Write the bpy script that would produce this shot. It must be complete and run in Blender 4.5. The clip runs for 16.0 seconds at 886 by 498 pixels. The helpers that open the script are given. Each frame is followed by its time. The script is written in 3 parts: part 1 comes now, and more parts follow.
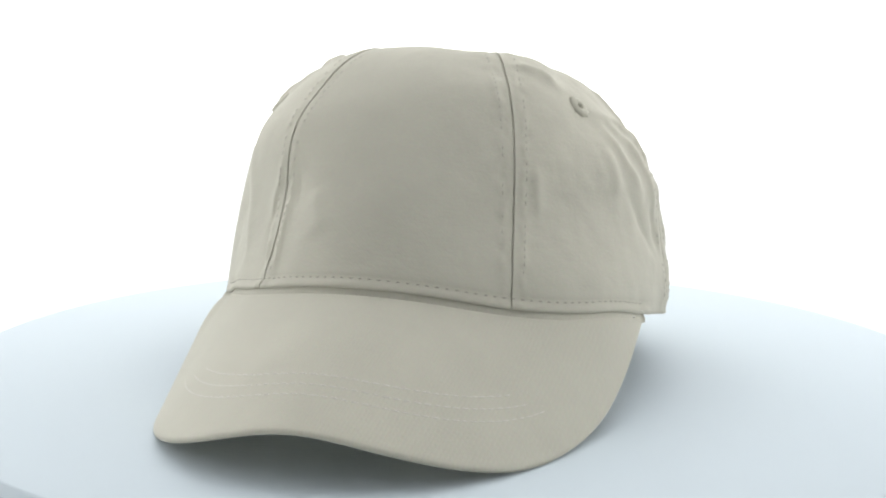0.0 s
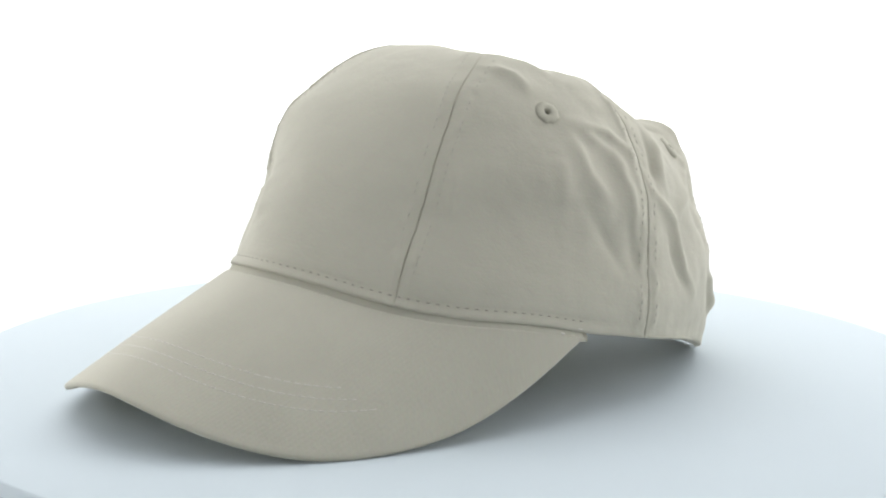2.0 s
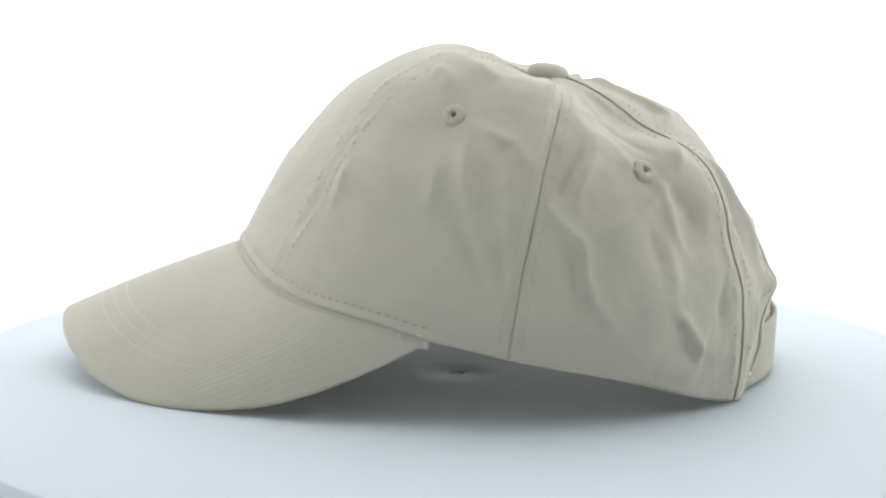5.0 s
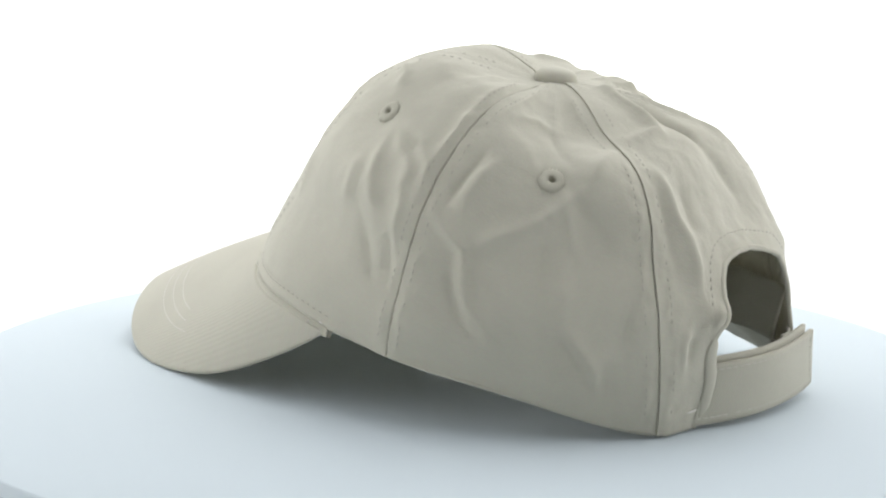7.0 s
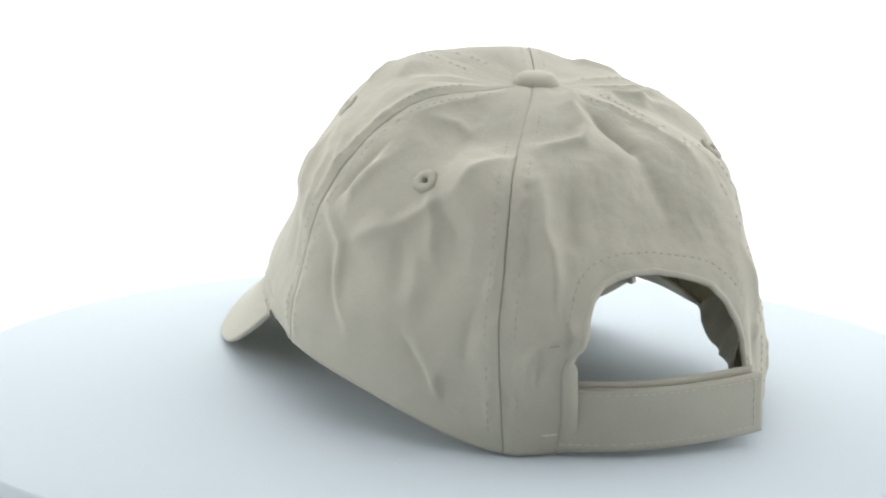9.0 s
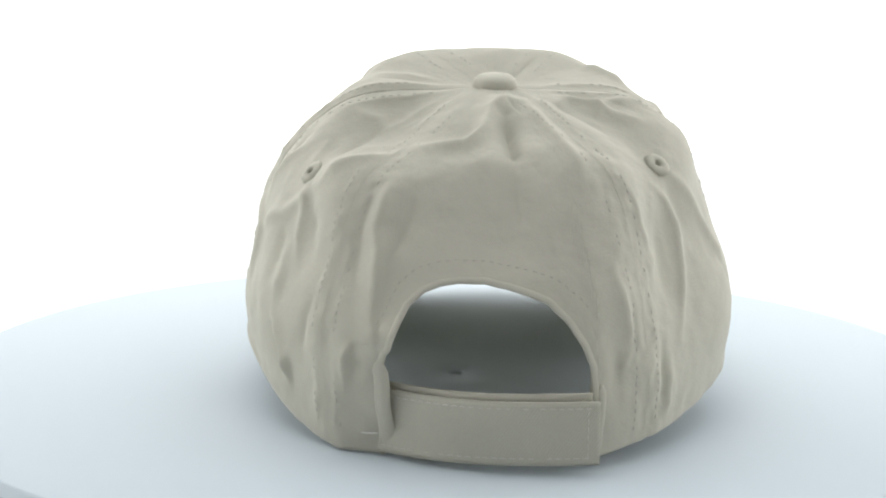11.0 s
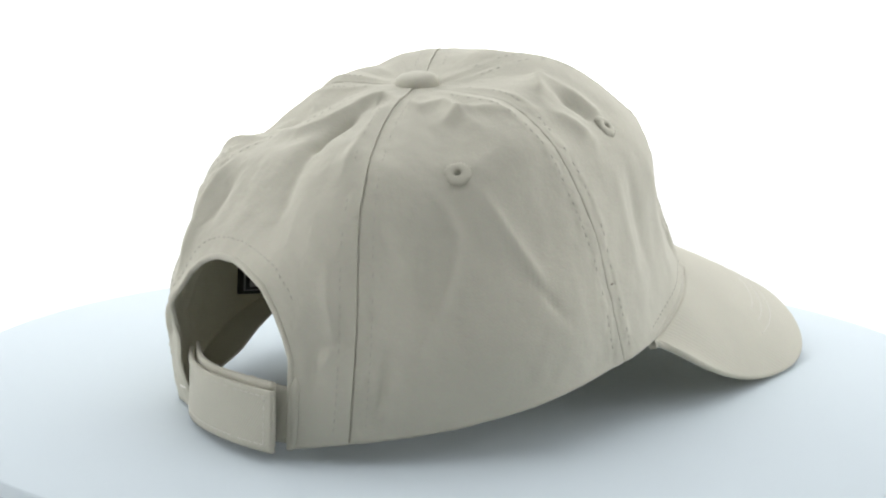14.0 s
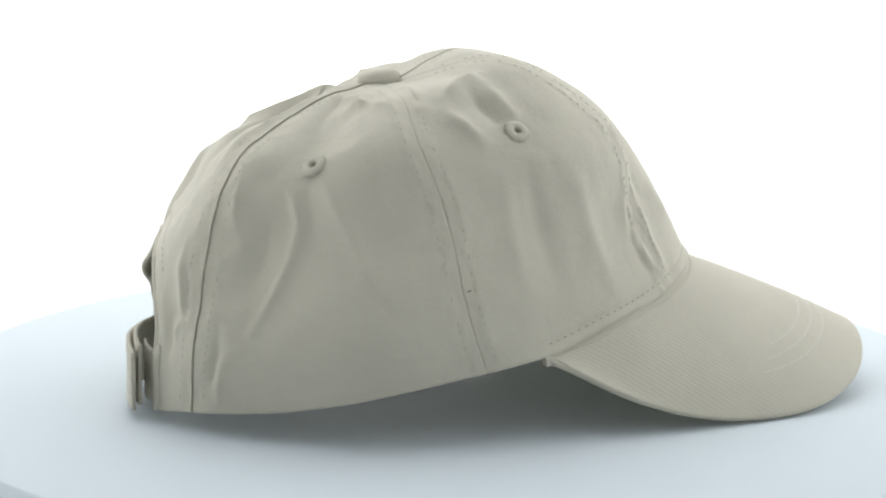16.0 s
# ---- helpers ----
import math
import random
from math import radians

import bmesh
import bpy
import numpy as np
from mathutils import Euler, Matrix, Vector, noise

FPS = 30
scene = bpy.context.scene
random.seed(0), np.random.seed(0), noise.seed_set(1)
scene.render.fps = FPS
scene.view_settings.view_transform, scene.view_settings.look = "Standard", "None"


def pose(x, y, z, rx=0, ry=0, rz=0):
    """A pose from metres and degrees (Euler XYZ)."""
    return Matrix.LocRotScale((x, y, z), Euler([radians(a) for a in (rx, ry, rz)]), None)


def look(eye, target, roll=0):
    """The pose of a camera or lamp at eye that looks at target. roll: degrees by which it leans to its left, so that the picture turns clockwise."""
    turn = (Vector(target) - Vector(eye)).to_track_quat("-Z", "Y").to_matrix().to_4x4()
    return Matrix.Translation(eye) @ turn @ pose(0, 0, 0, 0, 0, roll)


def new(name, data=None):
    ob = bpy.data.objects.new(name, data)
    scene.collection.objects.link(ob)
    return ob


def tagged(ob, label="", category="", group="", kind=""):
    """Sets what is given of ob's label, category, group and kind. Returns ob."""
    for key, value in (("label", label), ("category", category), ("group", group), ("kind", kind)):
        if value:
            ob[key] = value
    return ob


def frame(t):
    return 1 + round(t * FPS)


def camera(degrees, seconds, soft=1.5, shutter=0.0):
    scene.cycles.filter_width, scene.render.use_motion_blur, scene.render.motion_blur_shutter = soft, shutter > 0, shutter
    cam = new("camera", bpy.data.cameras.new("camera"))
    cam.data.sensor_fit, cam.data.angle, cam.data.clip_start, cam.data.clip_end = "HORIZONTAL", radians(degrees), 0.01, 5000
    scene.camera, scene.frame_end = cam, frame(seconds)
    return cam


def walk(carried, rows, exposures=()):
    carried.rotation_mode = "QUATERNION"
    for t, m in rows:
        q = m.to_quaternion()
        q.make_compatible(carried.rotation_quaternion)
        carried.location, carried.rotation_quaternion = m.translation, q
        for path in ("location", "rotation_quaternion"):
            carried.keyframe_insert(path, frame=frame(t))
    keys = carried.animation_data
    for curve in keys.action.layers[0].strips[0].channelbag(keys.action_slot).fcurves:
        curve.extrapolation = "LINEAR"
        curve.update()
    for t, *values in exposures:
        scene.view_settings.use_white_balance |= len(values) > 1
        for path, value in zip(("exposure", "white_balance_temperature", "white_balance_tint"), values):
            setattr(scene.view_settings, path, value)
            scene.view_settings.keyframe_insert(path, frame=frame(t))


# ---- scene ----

# ---- camera: it stands still before the turntable ----
cam = camera(28.0, 16.0, soft=2.1)
EYE = pose(0, -0.713, 0.1896, 90 - 10.93, 0, 0.50) @ pose(0, 0, 0, 0, 0, 0.80)
walk(cam, [(0.0, EYE), (16.0, EYE)], exposures=[(0.0, 0.0), (16.0, 0.0)])

# ---- light: a white photo studio, softbox overhead, backdrop that glows by itself ----
world = bpy.data.worlds.new("studio_air")
scene.world = world
world.use_nodes = True
bg = world.node_tree.nodes["Background"]
bg.inputs["Color"].default_value = (0.93, 0.97, 1.0, 1)
bg.inputs["Strength"].default_value = 0.25


def softbox(name, eye, target, w, h, watts, color):
    lamp = bpy.data.lights.new(name, "AREA")
    lamp.shape, lamp.size, lamp.size_y, lamp.energy, lamp.color = "RECTANGLE", w, h, watts, color
    ob = new(name, lamp)
    ob.matrix_world = look(eye, target)
    return ob


softbox("softbox_top", (0.0, 0.25, 1.05), (0, 0.02, 0.0), 1.3, 1.0, 2.55, (0.97, 0.99, 1.0))
softbox("softbox_left", (-1.7, 0.33, 0.50), (0, 0, 0.05), 1.4, 1.0, 9.3, (1.0, 0.99, 0.97))
softbox("softbox_right", (1.7, 0.33, 0.50), (0, 0, 0.05), 1.4, 1.0, 9.3, (1.0, 0.99, 0.97))


# ---- materials ----
def material(name):
    m = bpy.data.materials.new(name)
    m.use_nodes = True
    nt = m.node_tree
    return m, nt, nt.nodes["Principled BSDF"]


def node(nt, kind, **values):
    n = nt.nodes.new(kind)
    for k, v in values.items():
        n.inputs[k.replace("_", " ")].default_value = v
    return n


def plain(name, color, rough=0.6, emit=0.0, spec=0.5):
    m, nt, b = material(name)
    b.inputs["Base Color"].default_value = (*color, 1)
    b.inputs["Roughness"].default_value = rough
    b.inputs["Specular IOR Level"].default_value = spec
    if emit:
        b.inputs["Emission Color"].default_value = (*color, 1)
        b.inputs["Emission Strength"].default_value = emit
    return m


def fabric(name, color, period=0.0009, depth=0.25, angle=0.6, crumpled=0.0):
    """Cotton twill: fine slanted ribs, yarn slubs and faint wash marks, on the cloth's own metres."""
    m, nt, b = material(name)
    L = nt.links.new
    uv = node(nt, "ShaderNodeUVMap")
    turn = node(nt, "ShaderNodeMapping", Rotation=(0, 0, angle))
    L(uv.outputs[0], turn.inputs[0])
    rib = node(nt, "ShaderNodeTexWave", Scale=0.314 / period, Distortion=1.6, Detail=2.0, Detail_Scale=0.6)
    L(turn.outputs[0], rib.inputs["Vector"])
    yarn = node(nt, "ShaderNodeTexNoise", Scale=900.0, Detail=3.0)
    L(uv.outputs[0], yarn.inputs["Vector"])
    wash = node(nt, "ShaderNodeTexNoise", Scale=28.0, Detail=4.0, Roughness=0.6)
    L(uv.outputs[0], wash.inputs["Vector"])
    crumple = node(nt, "ShaderNodeTexNoise", Scale=170.0, Detail=3.0, Roughness=0.55)
    L(uv.outputs[0], crumple.inputs["Vector"])
    mix = node(nt, "ShaderNodeMix")
    mix.data_type = "RGBA"
    ramp = node(nt, "ShaderNodeMapRange", From_Min=0.3, From_Max=0.7)
    L(wash.outputs["Fac"], ramp.inputs["Value"])
    L(ramp.outputs[0], mix.inputs["Factor"])
    mix.inputs["A"].default_value = (*[c * 0.95 for c in color], 1)
    mix.inputs["B"].default_value = (*[min(1, c * 1.03) for c in color], 1)
    shade = node(nt, "ShaderNodeMix")
    shade.data_type, shade.blend_type = "RGBA", "MULTIPLY"
    shade.inputs["Factor"].default_value = 0.10
    L(mix.outputs["Result"], shade.inputs["A"])
    L(yarn.outputs["Color"], shade.inputs["B"])
    L(shade.outputs["Result"], b.inputs["Base Color"])
    b1 = node(nt, "ShaderNodeBump", Strength=depth, Distance=0.0003)
    L(rib.outputs["Fac"], b1.inputs["Height"])
    b2 = node(nt, "ShaderNodeBump", Strength=0.35, Distance=0.0003)
    L(yarn.outputs["Fac"], b2.inputs["Height"])
    L(b1.outputs[0], b2.inputs["Normal"])
    b3 = node(nt, "ShaderNodeBump", Strength=crumpled, Distance=0.0016)
    L(crumple.outputs["Fac"], b3.inputs["Height"])
    L(b2.outputs[0], b3.inputs["Normal"])
    L(b3.outputs[0], b.inputs["Normal"])
    b.inputs["Roughness"].default_value = 0.85
    b.inputs["Specular IOR Level"].default_value = 0.25
    b.inputs["Sheen Weight"].default_value = 0.6
    b.inputs["Sheen Roughness"].default_value = 0.5
    b.inputs["Sheen Tint"].default_value = (0.95, 0.93, 0.84, 1)
    thin = node(nt, "ShaderNodeBsdfTranslucent")
    L(shade.outputs["Result"], thin.inputs["Color"])
    both = node(nt, "ShaderNodeMixShader", Fac=0.20)
    L(b.outputs[0], both.inputs[1])
    L(thin.outputs[0], both.inputs[2])
    L(both.outputs[0], nt.nodes["Material Output"].inputs["Surface"])
    return m


BEIGE = (0.618, 0.600, 0.500)
CLOTH = fabric("beige_twill", BEIGE, 0.0008, 0.05, 0.6, 0.16)
BRIM_CLOTH = fabric("beige_brim_twill", BEIGE, 0.0013, 0.17, radians(97))
THREAD = plain("beige_thread", (0.52, 0.50, 0.425), 0.8)
SEAM_THREAD = plain("seam_thread", (0.30, 0.275, 0.22), 0.8)
THREAD_CLOTH = fabric("eyelet_thread", (0.60, 0.58, 0.485), 0.0006, 0.2, 0.6)
STRAP_THREAD = plain("strap_thread", (0.64, 0.62, 0.545), 0.7)
BRIM_THREAD = plain("pale_thread", (0.74, 0.72, 0.66), 0.7)
STRAP_CLOTH = fabric("strap_twill", BEIGE, 0.0010, 0.32, radians(35))
# grey set to weaken the bounce from behind the camera
FILL_CUT_GREY = plain("fill_cut_grey", (0.52, 0.52, 0.53), 0.8)
WHITE_SHEET = plain("white_paper", (0.86, 0.87, 0.88), 0.6)
ACRYLIC = plain("white_acrylic", (0.612, 0.684, 0.724), 0.6, spec=0.05)
EDGE_GREY = plain("grey_edge", (0.42, 0.45, 0.54), 0.6)
BLACK = plain("black_satin_label", (0.015, 0.014, 0.014), 0.5)
LABEL_GREY = plain("label_print", (0.25, 0.25, 0.25), 0.6)
# the backdrop's blown-out white is its own emission; no lamp washes it
BACK_GLOW = plain("glowing_backdrop", (1.0, 1.0, 1.0), 0.8, 1.0)


# ---- mesh helpers ----
def part(name, verts, faces, mat, parent, label="", uvs=None, smooth=True):
    me = bpy.data.meshes.new(name)
    me.from_pydata([tuple(v) for v in verts], [], faces)
    if smooth:
        me.polygons.foreach_set("use_smooth", [True] * len(me.polygons))
    if uvs is not None:
        lay = me.uv_layers.new(name="UVMap")
        idx = np.empty(len(me.loops), dtype=np.int32)
        me.loops.foreach_get("vertex_index", idx)
        lay.data.foreach_set("uv", np.asarray(uvs, dtype=np.float32)[idx].ravel())
    me.materials.append(mat)
    me.update()
    ob = new(name, me)
    ob.parent = parent
    if label:
        ob["label"] = label
    return ob


def natural(ts, ys, x):
    """Natural cubic spline through ys at ts, read at x."""
    ts, ys, x = np.asarray(ts, float), np.asarray(ys, float), np.asarray(x, float)
    n, h = len(ts), np.diff(ts)
    a, r = np.zeros((n, n)), np.zeros((n,) + ys.shape[1:])
    a[0, 0] = a[-1, -1] = 1
    for i in range(1, n - 1):
        a[i, i - 1], a[i, i], a[i, i + 1] = h[i - 1], 2 * (h[i - 1] + h[i]), h[i]
        r[i] = 6 * ((ys[i + 1] - ys[i]) / h[i] - (ys[i] - ys[i - 1]) / h[i - 1])
    m = np.linalg.solve(a, r.reshape(n, -1)).reshape(r.shape)
    k = np.clip(np.searchsorted(ts, x) - 1, 0, n - 2)
    sh = (-1,) + (1,) * (ys.ndim - 1)
    hk, d0, d1 = h[k].reshape(sh), (x - ts[k]).reshape(sh), (ts[k + 1] - x).reshape(sh)
    return (m[k] * d1 ** 3 + m[k + 1] * d0 ** 3) / (6 * hk) + (ys[k] / hk - m[k] * hk / 6) * d1 + (ys[k + 1] / hk - m[k + 1] * hk / 6) * d0


def along(points, s):
    """A smooth curve through points, read at the shares s of its length."""
    p = np.asarray(points, float)
    t = np.concatenate([[0], np.cumsum(np.linalg.norm(np.diff(p, axis=0), axis=1))])
    fine = natural(t, p, np.linspace(0, t[-1], 400))
    d = np.concatenate([[0], np.cumsum(np.linalg.norm(np.diff(fine, axis=0), axis=1))])
    return np.stack([np.interp(np.asarray(s) * d[-1], d, fine[:, i]) for i in range(p.shape[1])], 1)


def grid_faces(nu, nv, flip=False):
    out = []
    for i in range(nu - 1):
        for j in range(nv - 1):
            q = (i * nv + j, (i + 1) * nv + j, (i + 1) * nv + j + 1, i * nv + j + 1)
            out.append(q[::-1] if flip else q)
    return out


# ---- structure: table sweep, backdrop, studio shell ----
def sweep():
    """The seamless paper under the turntable, and the self-glowing wall that it runs up to."""
    v = [(x, y, -0.035) for x in (-2.2, 2.2) for y in (-2.2, 0.95)]
    tagged(part("ground", v, [(0, 2, 3, 1)], WHITE_SHEET, None, smooth=False), "smooth white table top of the photo studio", "table top", kind="structure")
    prof = [(0.95, -0.035)]
    for k in range(1, 13):
        a = radians(90 * k / 12)
        prof.append((0.95 + 0.35 * math.sin(a), -0.035 + 0.35 * (1 - math.cos(a))))
    prof.append((1.3, 2.6))
    v = [(x, y, z) for x in (-2.2, 2.2) for y, z in prof]
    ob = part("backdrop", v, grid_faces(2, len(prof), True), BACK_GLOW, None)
    tagged(ob, "seamless white photo backdrop behind the table, glowing by itself", "backdrop", kind="structure")


def shell():
    for name, vs in (("wall_left", [(-2.2, -2.2, -0.03), (-2.2, 1.3, -0.03), (-2.2, 1.3, 2.6), (-2.2, -2.2, 2.6)]),
                     ("wall_right", [(2.2, -2.2, -0.03), (2.2, -2.2, 2.6), (2.2, 1.3, 2.6), (2.2, 1.3, -0.03)]),
                     ("wall_rear", [(-2.2, -2.2, -0.03), (-2.2, -2.2, 2.6), (2.2, -2.2, 2.6), (2.2, -2.2, -0.03)]),
                     ("ceiling", [(-2.2, -2.2, 2.6), (-2.2, 1.3, 2.6), (2.2, 1.3, 2.6), (2.2, -2.2, 2.6)])):
        # the unseen rear wall is greyed to cut the fill on the cap's front
        ob = part(name, vs, [(0, 1, 2, 3)], FILL_CUT_GREY if name == "wall_rear" else WHITE_SHEET, None, smooth=False)
        tagged(ob, ("unseen fill-cutting grey studio " if name == "wall_rear" else "plain white studio ") + name.split("_")[0], name.split("_")[0], kind="structure")


sweep()
shell()


# ---- turntable ----
def lathe(profile, n=96):
    v = [(r * math.cos(2 * math.pi * k / n), r * math.sin(2 * math.pi * k / n), z) for k in range(n) for r, z in profile]
    m = len(profile)
    f = [(k * m + j, ((k + 1) % n) * m + j, ((k + 1) % n) * m + j + 1, k * m + j + 1) for k in range(n) for j in range(m - 1)]
    return v, f


def turntable():
    top = tagged(new("turntable"), "round white acrylic turntable plate with a small centre hole", "turntable")
    R = 0.2125
    prof = [(0.0032, -0.006), (0.0032, -0.0006), (0.0038, 0.0), (0.02, 0.0), (0.12, 0.0), (R - 0.0010, 0.0), (R - 0.0003, -0.0003), (R, -0.0010), (R, -0.0060)]
    v, f = lathe(prof, 160)
    ob = part("plate", v, f, ACRYLIC, top)
    v, f = lathe([(R - 0.001, -0.0062), (R + 0.0012, -0.0066), (R + 0.0012, -0.011), (R - 0.004, -0.012), (0.01, -0.012)], 160)
    part("rim", v, f, EDGE_GREY, top, "grey rim under the plate")
    v, f = lathe([(0.0, -0.0010), (0.0026, -0.0010), (0.0029, -0.0016), (0.0029, -0.0055)], 32)
    part("spindle", v, f, ACRYLIC, top, "white spindle end in the centre hole")
    v, f = lathe([(0.0, -0.012), (0.12, -0.012), (0.13, -0.0345), (0.0, -0.0345)], 64)
    part("base", v, f, WHITE_SHEET, top)
    return top


# ---- the cap; its own space: x to the brim, y to the wearer's left, z up, the button over (0, 0) ----
OFF = Vector((-0.0346, -0.0144, 0.0))     # from the turntable's axis to the button
YAW = -104.5

# the eight profiles that shape the crown, button to rim: distance from the button's axis, bearing, height
FRONT = [(.008, 0, .1225), (.018, 0, .127), (.032, 0, .1335), (.05, 0, .132), (.0645, 0, .127), (.08, 0, .1175), (.0935, 0, .104), (.106, 0, .0878), (.1155, 0, .0715), (.1252, 0, .053)]
SEAM_FL = [(.008, 40, .1222), (.03, 40, .129), (.0475, 38.8, .1322), (.0616, 35.7, .1271), (.0732, 33.7, .1206), (.084, 32.2, .1088), (.0936, 30.6, .0952), (.1021, 29.1, .0773), (.1126, 27.5, .060), (.1187, 26.7, .0455)]
SEAM_L = [(.008, 96, .1222), (.02, 97, .1212), (.0352, 97, .1205), (.0558, 94, .1165), (.0723, 90, .1037), (.0841, 87.3, .0884), (.0905, 86, .0765), (.0935, 84.5, .0643), (.0963, 83.2, .0504), (.0984, 82.4, .0403), (.0985, 81.3, .0285)]
SEAM_BL = [(.008, 146, .1217), (.0187, 146, .119), (.0296, 144.8, .1135), (.0484, 143.4, .105), (.0682, 143.9, .1001), (.0796, 144, .0904), (.0853, 143.8, .0779), (.0896, 143.4, .0622), (.0948, 143.1, .0468), (.0958, 143.6, .0282), (.093, 144.5, .0015)]
BACK = [(.008, 180, .1217), (.02, 180, .119), (.038, 180, .1150), (.058, 180, .1065), (.0695, 180, .0925), (.079, 180, .078), (.0875, 180, .065), (.095, 180, .045), (.098, 180, .025), (.097, 180, .0015)]
SEAM_BR = [(.008, 215, .1217), (.02, 214, .119), (.035, 213, .1152), (.0625, 214.3, .1056), (.0718, 215, .099), (.0803, 215.5, .0828), (.084, 215.8, .0697), (.0881, 216.4, .0568), (.0914, 216.7, .0458), (.0943, 216.6, .0268), (.0937, 215.7, .0015)]
SEAM_R = [(.008, 269, .1222), (.03, 270, .1215), (.0563, 270.7, .1184), (.0732, 272.4, .1063), (.0769, 275.3, .0947), (.0793, 277.5, .0829), (.0823, 279.2, .0691), (.0845, 280.5, .0552), (.0855, 282.8, .0407), (.0845, 286, .0260)]
SEAM_FR = [(.008, 330, .1222), (.025, 332, .128), (.0443, 333.5, .1328), (.0653, 333.6, .1265), (.0789, 334.4, .1175), (.0889, 334.9, .1084), (.0955, 335.5, .095), (.098, 336.2, .082), (.1025, 336.6, .069), (.1075, 336.8, .058), (.114, 336.8, .0465)]
KNOTS = [0, 30, 90, 150, 180, 210, 270, 330]
NS = 121
S_AXIS = np.linspace(0, 1, NS)


def polar(rows):
    r = np.asarray(rows, float)
    a = np.radians(r[:, 1])
    return np.stack([r[:, 0] * np.cos(a), r[:, 0] * np.sin(a), r[:, 2]], 1)


def crown_sampler():
    """The crown before its folds: u in degrees round (seams at 30, 90, ...), s from the button (0) to the rim (1)."""
    prof = []
    for rows in (FRONT, SEAM_FL, SEAM_L, SEAM_BL, BACK, SEAM_BR, SEAM_R, SEAM_FR):
        c = along(polar(rows), S_AXIS)
        az = np.unwrap(np.arctan2(c[:, 1], c[:, 0]))
        prof.append(np.stack([np.hypot(c[:, 0], c[:, 1]), az, c[:, 2]], 1))
    for k, want in enumerate(KNOTS):
        prof[k][:, 1] += 2 * math.pi * round((radians(want) - prof[k][:, 1].mean()) / (2 * math.pi))
    knots, table = [], []
    for turn_no in (-1, 0, 1):
        for k, u in enumerate(KNOTS):
            knots.append(u + 360 * turn_no)
            table.append(prof[k] + [0, 2 * math.pi * turn_no, 0])
    return np.array(knots, float), np.array(table)


C_KNOTS, C_TABLE = crown_sampler()


# the rim: bearing, distance from the button's axis, height; the brim joins it from 64.5 round the front to 300.5
RIM = [(0, .1254, .0530), (10.4, .1230, .0512), (23.6, .1198, .0462), (33, .1177, .0430), (41.3, .1145, .0408), (50.7, .1095, .0385), (64.5, .1022, .0325), (72, .0995, .0298), (82, .0980, .0265),
       (102, .0925, .0195), (116, .0905, .0135), (130, .0900, .0065), (138, .0905, .0030), (145, .0920, .0012), (158, .0885, .0010), (180, .0960, .0012),
       (203, .0975, .0040), (217, .0950, .0078), (235, .0900, .0110), (252, .0895, .0162), (266, .0910, .0212), (282.5, .0905, .0258), (291, .0925, .0282), (300.5, .0945, .0303), (310, .0965, .0335), (318.5, .1015, .0380),
       (330, .1090, .0428), (338.8, .1155, .0468), (349, .1218, .0510)]
R_T = np.array([(a + 360 * k, r, z) for k in (-1, 0, 1) for a, r, z in RIM])


def rim_at(deg):
    """Points of the rim at the given bearings."""
    deg = np.asarray(deg, float)
    q = natural(R_T[:, 0], R_T[:, 1:], deg.ravel()).reshape(deg.shape + (2,))
    a = np.radians(deg)
    return np.stack([q[..., 0] * np.cos(a), q[..., 0] * np.sin(a), q[..., 1]], -1)


def crown_base(us, ss):
    """Points of the crown for the arrays us (degrees) and ss, same shape."""
    us, ss = np.asarray(us, float), np.asarray(ss, float)
    uniq, back = np.unique(us.ravel(), return_inverse=True)
    flat = natural(C_KNOTS, C_TABLE, uniq)          # (n, NS, 3)
    x = np.clip(ss.ravel(), 0, 1) * (NS - 1)
    i = np.minimum(x.astype(int), NS - 2)
    f = (x - i)[:, None]
    q = flat[back, i] * (1 - f) + flat[back, i + 1] * f
    p = np.stack([q[:, 0] * np.cos(q[:, 1]), q[:, 0] * np.sin(q[:, 1]), q[:, 2]], 1)
    e = flat[back, -1]
    end = np.stack([e[:, 0] * np.cos(e[:, 1]), e[:, 0] * np.sin(e[:, 1]), e[:, 2]], 1)
    pull = (rim_at(np.degrees(e[:, 1])) - end) * (np.clip(ss.ravel(), 0, 1) ** 4)[:, None]
    return (p + pull).reshape(us.shape + (3,))


def normals(p):
    a, b = np.gradient(p, axis=0), np.gradient(p, axis=1)
    n = np.cross(a, b)
    return n / np.maximum(np.linalg.norm(n, axis=-1, keepdims=True), 1e-9)


